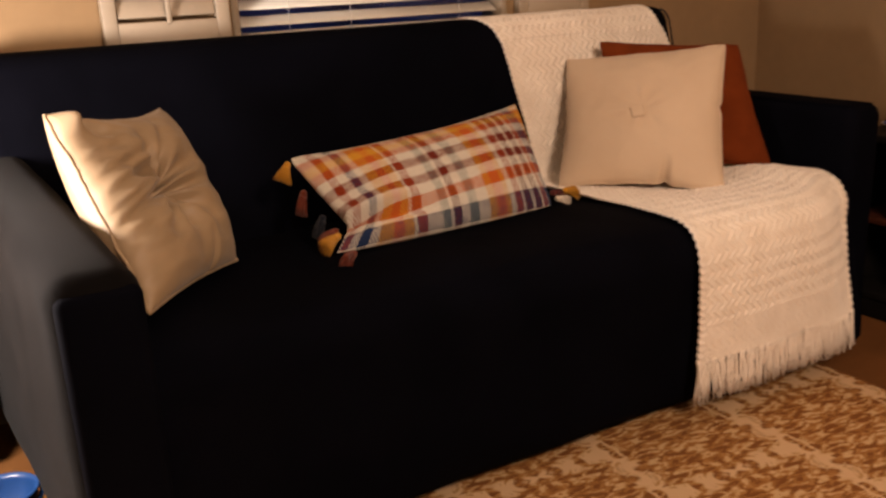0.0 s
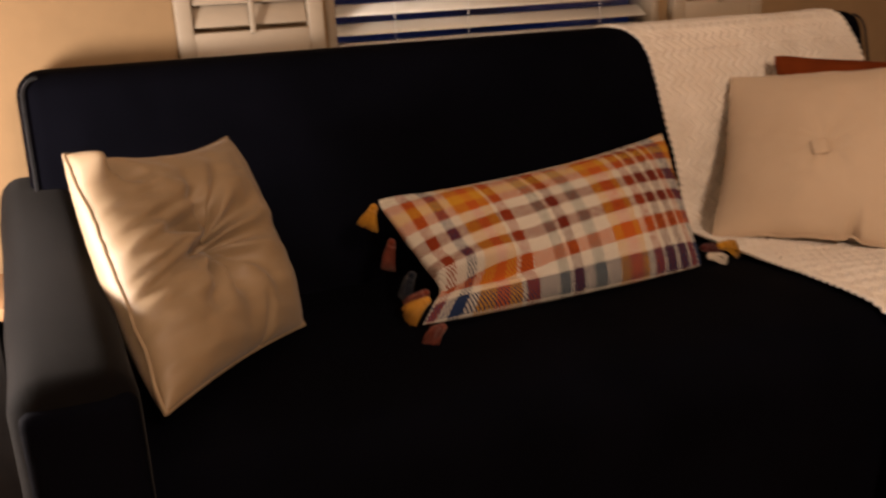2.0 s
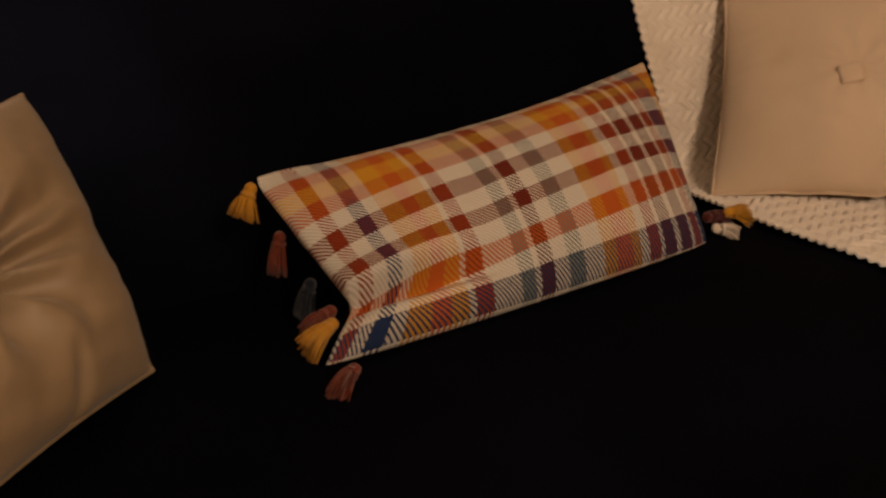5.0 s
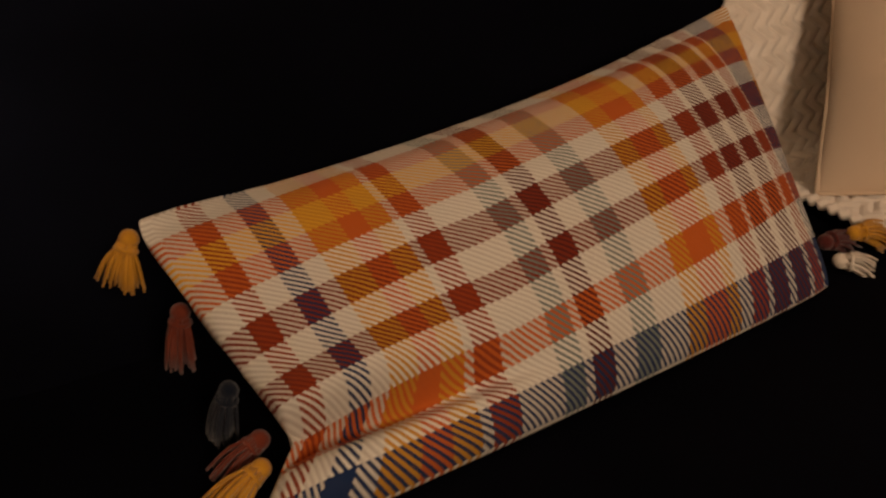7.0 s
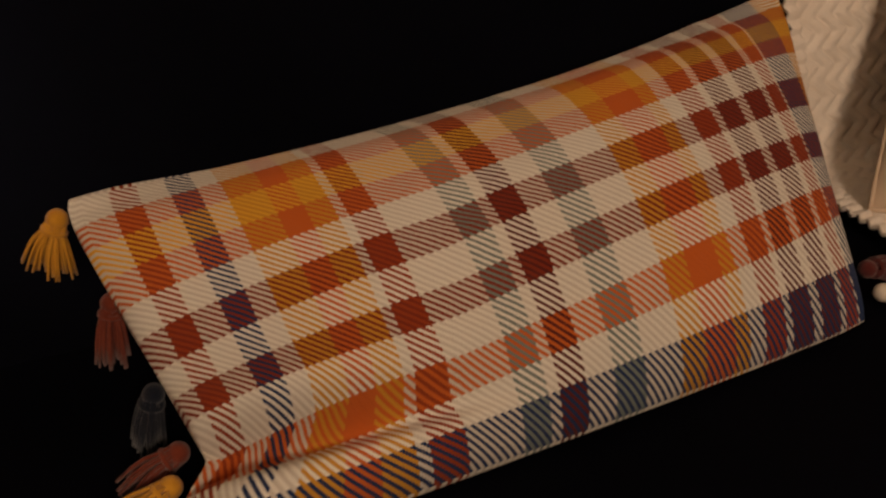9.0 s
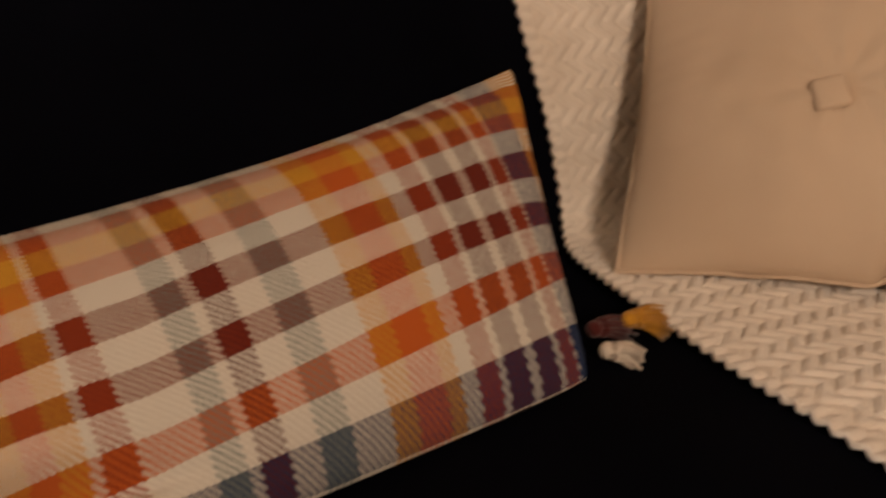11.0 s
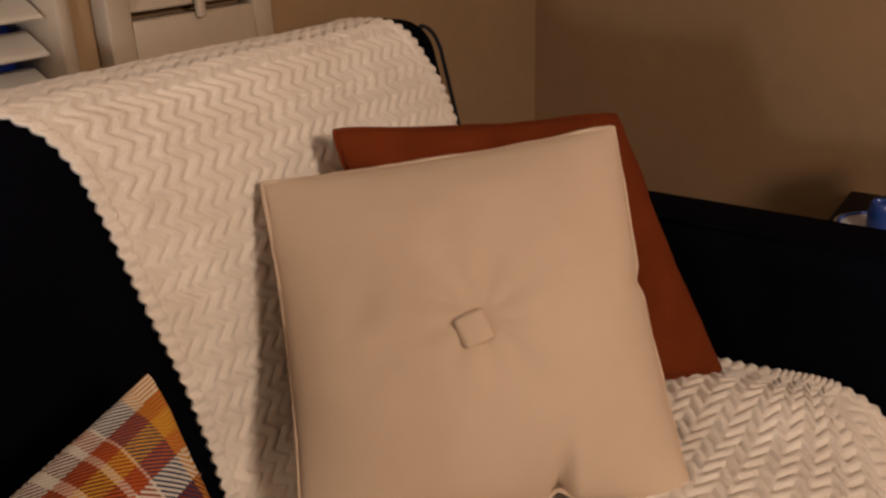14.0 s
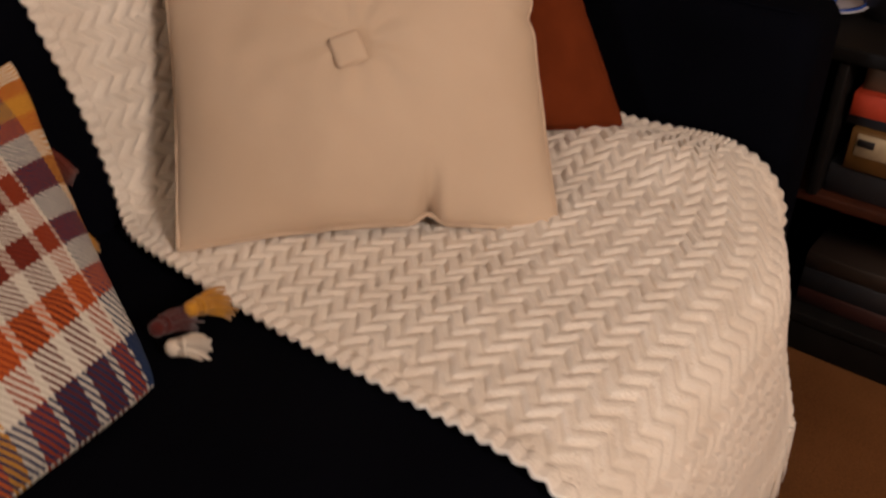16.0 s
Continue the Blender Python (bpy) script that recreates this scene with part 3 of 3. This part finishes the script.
cream, cream_cover, rim, ax, up, out, top, flat, fh = pillow("cream_pillow", [(0.102, 0.362, 0.826), (0.366, 0.660, 0.780), (0.436, 0.445, 0.470), (0.186, 0.108, 0.512)],
    0.092, 0.095, 0.118, (0.03, 0.14, 0.05), M_SATIN, "cream sateen tufted square pillow with corded edge leaning on the arm", 2.0, 0.034, corner_crease, 120, 0.34, 0.0, 0.43, 0.0)
data_part("piping", *tube([p + out * 0.002 for p in rim], 0.0035, 6, closed=True), M_SATIN, cream, "cream corded edge")
square_button(cream, top, ax, up, out, 0.022, M_SATIN, 40)


def beige_fold(u, v):
    d = -0.028 * math.exp(-((u - 0.30 - 0.15 * (v + 1)) / 0.032) ** 2) * max(0.0, (-v - 0.66) / 0.34)
    return d + 0.006 * math.exp(-((u - 0.36) / 0.06) ** 2) * max(0, -v - 0.6)


def beige_warp(u, v):
    """Small nicks in the seam at one side and at the foot."""
    side = -0.006 * math.exp(-((u - 1) / 0.2) ** 2 - ((v - 0.12) / 0.05) ** 2)
    foot = 0.012 * math.exp(-((u - 0.30) / 0.06) ** 2 - ((v + 1) / 0.14) ** 2)
    return side, foot, 0.0


beige, beige_cover, rim, ax, up, out, top, flat, fh = pillow("beige_pillow", [(1.560, 0.752, 0.783), (1.882, 0.452, 0.815), (1.684, 0.250, 0.458), (1.376, 0.553, 0.468)],
    0.070, 0.05, 0.012, (0.050, 0.035, 0.09), M_BEIGE, "plain beige cotton square pillow with a square button", 5.0, 0.0028, beige_fold, 100, 0.24, 0.0, 0.55, 0.012, beige_warp)
top = flat(-0.05, -0.07) + out * (fh(-0.05, -0.07) - 0.002)
data_part("piping", *tube([p + out * 0.001 for p in rim], 0.003, 6, closed=True), M_BEIGE, beige, "sewn edge")
square_button(beige, top + out * 0.006, ax, up, out, 0.0185, M_BEIGE, 15)

rust, *rest = pillow("rust_pillow", [(1.655, 0.724, 0.830), (1.975, 0.490, 0.808), (1.915, 0.296, 0.492), (1.62, 0.585, 0.50)],
    0.045, 0.035, 0.0, (0.05, 0.05, 0.02), M_RUST, "rust orange linen square pillow tucked behind the beige one", 8.0, 0.014)
data_part("piping", *tube(rest[1], 0.003, 6, closed=True), M_RUST, rust, "sewn edge")


def plaid_fold(u, v):
    """The stuffing sags over the lower band near the open end."""
    k = max(0.0, min(1.0, (-0.05 - u) / 0.75))
    line = v + 0.60 + 0.16 * (u + 1)
    fall = 0.042 * math.exp(-(line / 0.13) ** 2) if line > 0 else 0.042 * math.exp(-(line / 0.05) ** 2)
    over = 0.020 * math.exp(-((line - 0.22) / 0.16) ** 2)
    return k * (over - fall + 0.012 * math.exp(-((line + 0.22) / 0.12) ** 2)) - 0.006 * math.exp(-((v - 0.9) / 0.1) ** 2)


def plaid_warp(u, v):
    """The open end is tucked in where the cover folds."""
    k = math.exp(-((u + 1) / 0.42) ** 2)
    dent = max(0.0, (1 - v) / 1.55) ** 1.3 if v > -0.55 else max(0.0, (v + 1) / 0.45)
    return 0.062 * k * dent, 0.0, -0.008 * k * dent


def plaid_lay(u, v):
    """How the woven stripes run askew across the stuffed cover."""
    slant = max(-0.04, min(0.105, -0.04 + (u - 0.08) * 0.5)) * (v - 0.6)
    lift = 0.22 * max(0.0, u - 0.38) * max(0.0, min(1.0, (v - 0.02) / 0.28, (1 - v) / 0.25))
    return min(0.999, max(0.001, u + slant)), min(0.999, max(0.001, v - lift))


lumbar, lumbar_cover, rim, ax, up, out, top, flat, fh = pillow("plaid_lumbar_pillow", [(0.615, 0.557, 0.652), (1.302, 0.642, 0.697), (1.232, 0.385, 0.472), (0.614, 0.322, 0.480)],
    0.074, 0.05, 0.0, (0.02, 0.17, -0.02), M_PLAID, "long plaid lumbar pillow in rust, cream and navy with yarn tassels", 11.0, 0.0, plaid_fold, 120, 0.2, 0.0, 0.55, 0.02, plaid_warp, plaid_lay)


def tassel(at, fall, head, material, name="tassel", count=64, length=0.05, spread=0.35, seed=1):
    rnd = random.Random(seed)
    at, d = Vector(at), Vector(fall).normalized()
    a = d.orthogonal().normalized()
    b = d.cross(a)
    many = []
    for k in range(count):
        w, r = rnd.uniform(0, 6.28), rnd.uniform(0.2, 1.0)
        side = (a * math.cos(w) + b * math.sin(w)) * r
        ln = length * rnd.uniform(0.85, 1.08)
        pts = [at + side * 0.007 + d * 0.006, at + side * 0.009 + d * 0.016] + [at + side * (0.010 + spread * ln * q) + d * (0.016 + ln * q) + Vector((0, 0, -0.01 * q * q)) for q in (0.3, 0.6, 1.0)]
        many.append(tube(pts, 0.0017, 4, lambda f: 1.1 - 0.4 * f))
    t = data_part(name, *tubes(many), material, lumbar, "yarn tassel")
    part("tassel_head", ball(at + d * 0.004, 0.0085, (1, 1, 1)), head, t, "wound yarn knot")
    ring = [at + d * 0.013 + (a * math.cos(w) + b * math.sin(w)) * 0.0085 for w in np.linspace(0, 6.28, 13)[:-1]]
    data_part("binding", *tube(ring, 0.0022, 5, closed=True), head, t, "yarn wrapping")
    return t


tassel((0.612, 0.556, 0.640), (-0.55, -0.1, -1), M_GOLD, M_GOLD, length=0.020, spread=0.6, seed=1)
tassel((0.634, 0.530, 0.575), (-0.25, 0.0, -1), M_REDYARN, M_REDYARN, length=0.030, spread=0.2, seed=2)
tassel((0.652, 0.470, 0.525), (-0.4, 0.1, -1), M_NAVYYARN, M_NAVYYARN, length=0.026, spread=0.2, seed=3)
tassel((0.664, 0.425, 0.500), (-0.8, -0.1, -0.3), M_REDYARN, M_REDYARN, length=0.03, spread=0.25, seed=4)
tassel((0.656, 0.395, 0.497), (-0.9, -0.3, -0.25), M_GOLD, M_GOLD, length=0.032, spread=0.3, seed=5)
tassel((0.648, 0.300, 0.482), (-0.7, -0.6, -0.05), M_REDYARN, M_REDYARN, length=0.03, spread=0.3, seed=6)
tassel((1.262, 0.432, 0.492), (0.9, 0.1, -0.15), M_WINEYARN, M_WINEYARN, length=0.03, spread=0.15, seed=7)
tassel((1.302, 0.432, 0.491), (0.9, -0.1, -0.1), M_GOLD, M_GOLD, length=0.026, spread=0.3, seed=8)
tassel((1.262, 0.412, 0.480), (0.8, -0.5, -0.1), M_WHITEYARN, M_WHITEYARN, length=0.020, spread=0.3, seed=9)
tassel((1.300, 0.655, 0.600), (0.6, -0.2, -1.0), M_REDYARN, M_REDYARN, length=0.03, spread=0.2, seed=10)
tassel((1.275, 0.590, 0.540), (0.6, -0.2, -1.0), M_GOLD, M_GOLD, length=0.025, spread=0.2, seed=11)

# ---- beside the sofa: lamp table and bin ----
side = thing("lamp_table", (-0.35, 0.84, 0.0), "small black side table with a pale wooden top", "side table")
part("tabletop", rbox((-0.62, 0.71, 0.475), (-0.065, 0.955, 0.50), 0.004), M_OAK, side, "pale wooden top")
part("body", rbox((-0.60, 0.725, 0.06), (-0.085, 0.95, 0.475), 0.004), M_DARKWOOD, side)
for x in (-0.57, -0.115):
    for y in (0.755, 0.92):
        part("leg", rbox((x - 0.018, y - 0.018, 0), (x + 0.018, y + 0.018, 0.06), 0.003), M_DARKWOOD, side)

pail = thing("blue_pail", (-0.085, 0.43, 0.0), "blue plastic pail with a rolled rim on the carpet", "bucket")
data_part("body", *lathe((-0.085, 0.43, 0.0), [(0.055, 0.0), (0.06, 0.004), (0.064, 0.09), (0.070, 0.10), (0.066, 0.104), (0.060, 0.092), (0.056, 0.01), (0.02, 0.008)]), M_BLUE, pail)
data_part("handle", *tube([(-0.085 + 0.072 * math.cos(a), 0.43 - 0.07 * math.sin(a), 0.095 - 0.03 * math.sin(a)) for a in np.linspace(0, math.pi, 20)], 0.005, 6), M_BLUE, pail, "curved blue handle")

# ---- beyond the sofa: book table ----
table = thing("book_table", (2.40, -0.03, 0.0), "black wooden end table with an open shelf of stacked books", "side table")
part("tabletop", rbox((2.225, -0.35, 0.527), (2.585, 0.29, 0.550), 0.004), M_DARKWOOD, table)
part("shelf", rbox((2.24, -0.33, 0.288), (2.565, 0.278, 0.306), 0.003), M_SHELF, table, "red-brown shelf board")
part("bottom_shelf", rbox((2.24, -0.33, 0.06), (2.565, 0.278, 0.08), 0.003), M_DARKWOOD, table)
part("back_panel", rbox((2.566, -0.33, 0.06), (2.578, 0.28, 0.527), 0.002), M_DARKWOOD, table)
part("plinth", rbox((2.245, -0.33, 0.0), (2.262, 0.28, 0.06), 0.002), M_DARKWOOD, table)
for y in (-0.348, 0.112, 0.279):
    part("side_panel", rbox((2.232, y, 0.0 if y != 0.112 else 0.306), (2.565, y + 0.016, 0.527), 0.003), M_DARKWOOD, table)


def book(x0, y0, z0, depth, length, h, colour, label, turn=0.0):
    """A book lying flat, its spine towards the open side of the shelf."""
    ob = thing("book", (x0, y0, z0), label, "book", "stacked books")
    c = plain("book_cover", colour, 0.55, vary=0.12)
    pages = plain("book_pages", (0.25, 0.19, 0.12), 0.9, vary=0.2, scale=90.0)
    part("page_block", rbox((x0 + 0.006, y0 + 0.004, z0 + 0.003), (x0 + depth - 0.004, y0 + length - 0.004, z0 + h - 0.003), 0.001, 1), pages, ob)
    bm = rbox((x0, y0, z0), (x0 + depth, y0 + length, z0 + 0.003), 0.001, 1)
    rbox((x0, y0, z0 + h - 0.003), (x0 + depth, y0 + length, z0 + h), 0.001, 1, bm)
    rbox((x0 - 0.002, y0, z0), (x0 + 0.003, y0 + length, z0 + h), 0.0012, 1, bm)
    part("cover", bm, c, ob)
    ob.rotation_euler = (0, 0, radians(turn))
    return ob


z = 0.3065
stack = [(0.050, (0.02, 0.02, 0.024), "black hardback book lying on the shelf", 2.262, -0.105, 0), (0.066, (0.17, 0.085, 0.02), "thick brown book with a cream spine label", 2.256, -0.125, 0),
         (0.020, (0.02, 0.018, 0.02), "thin black paperback in the stack", 2.262, -0.11, -1.5), (0.036, (0.50, 0.05, 0.015), "bright red book in the stack", 2.256, -0.115, 1),
         (0.036, (0.11, 0.06, 0.03), "worn tan book on top of the stack", 2.262, -0.12, -2)]
for h, c, label, x, y, turn in stack:
    ob = book(x, y, z, 0.16, 0.215, h, c, label, turn)
    if "label" in label:
        tag = part("spine_label", rbox((x - 0.0035, y + 0.135, z + 0.024), (x - 0.0015, y + 0.205, z + 0.060), 0.0008, 1), M_LABEL, ob, "cream paper label")
        part("printed_mark", rbox((x - 0.005, y + 0.178, z + 0.040), (x - 0.003, y + 0.203, z + 0.052), 0.0006, 1), M_BLACK, tag, "dark printed bar")
    z += h + 0.0005
for h, z0, c, label in ((0.03, 0.0805, (0.03, 0.007, 0.005), "dark red book on the bottom shelf"), (0.04, 0.111, (0.012, 0.012, 0.015), "grey book on the bottom shelf"), (0.03, 0.1515, (0.02, 0.012, 0.008), "brown book on the bottom shelf")):
    book(2.275, -0.09, z0, 0.16, 0.2, h, c, label)

dish = thing("saucer", (2.37, 0.205, 0.550), "blue and white patterned saucer on the dark table", "dish")
data_part("plate", *lathe((2.37, 0.205, 0.550), [(0.03, 0.0), (0.032, 0.004), (0.066, 0.014), (0.068, 0.017), (0.06, 0.016), (0.028, 0.008)]), M_DISH, dish)
data_part("blue_ring", *tube([(2.37 + 0.06 * math.cos(a), 0.205 + 0.06 * math.sin(a), 0.5675) for a in np.linspace(0, 6.283, 33)[:-1]], 0.003, 5, closed=True), M_BLUEGLASS, dish, "blue painted band")
cup = thing("candle_cup", (2.37, 0.205, 0.559), "small blue glazed cup standing on the saucer", "cup")
data_part("body", *lathe((2.37, 0.205, 0.559), [(0.016, 0.0), (0.019, 0.003), (0.020, 0.03), (0.017, 0.046), (0.014, 0.05), (0.012, 0.048), (0.014, 0.03), (0.008, 0.006)]), M_BLUEGLASS, cup)
vase = thing("black_canister", (2.40, 0.105, 0.550), "black canister with a lid standing on the dark table", "canister")
data_part("body", *lathe((2.40, 0.105, 0.550), [(0.042, 0.0), (0.045, 0.004), (0.045, 0.12), (0.043, 0.125)]), M_BLACK, vase)
data_part("lid", *lathe((2.40, 0.105, 0.675), [(0.046, 0.0), (0.046, 0.016), (0.042, 0.02), (0.012, 0.022), (0.01, 0.032)]), M_BLACK, vase, "black lid")
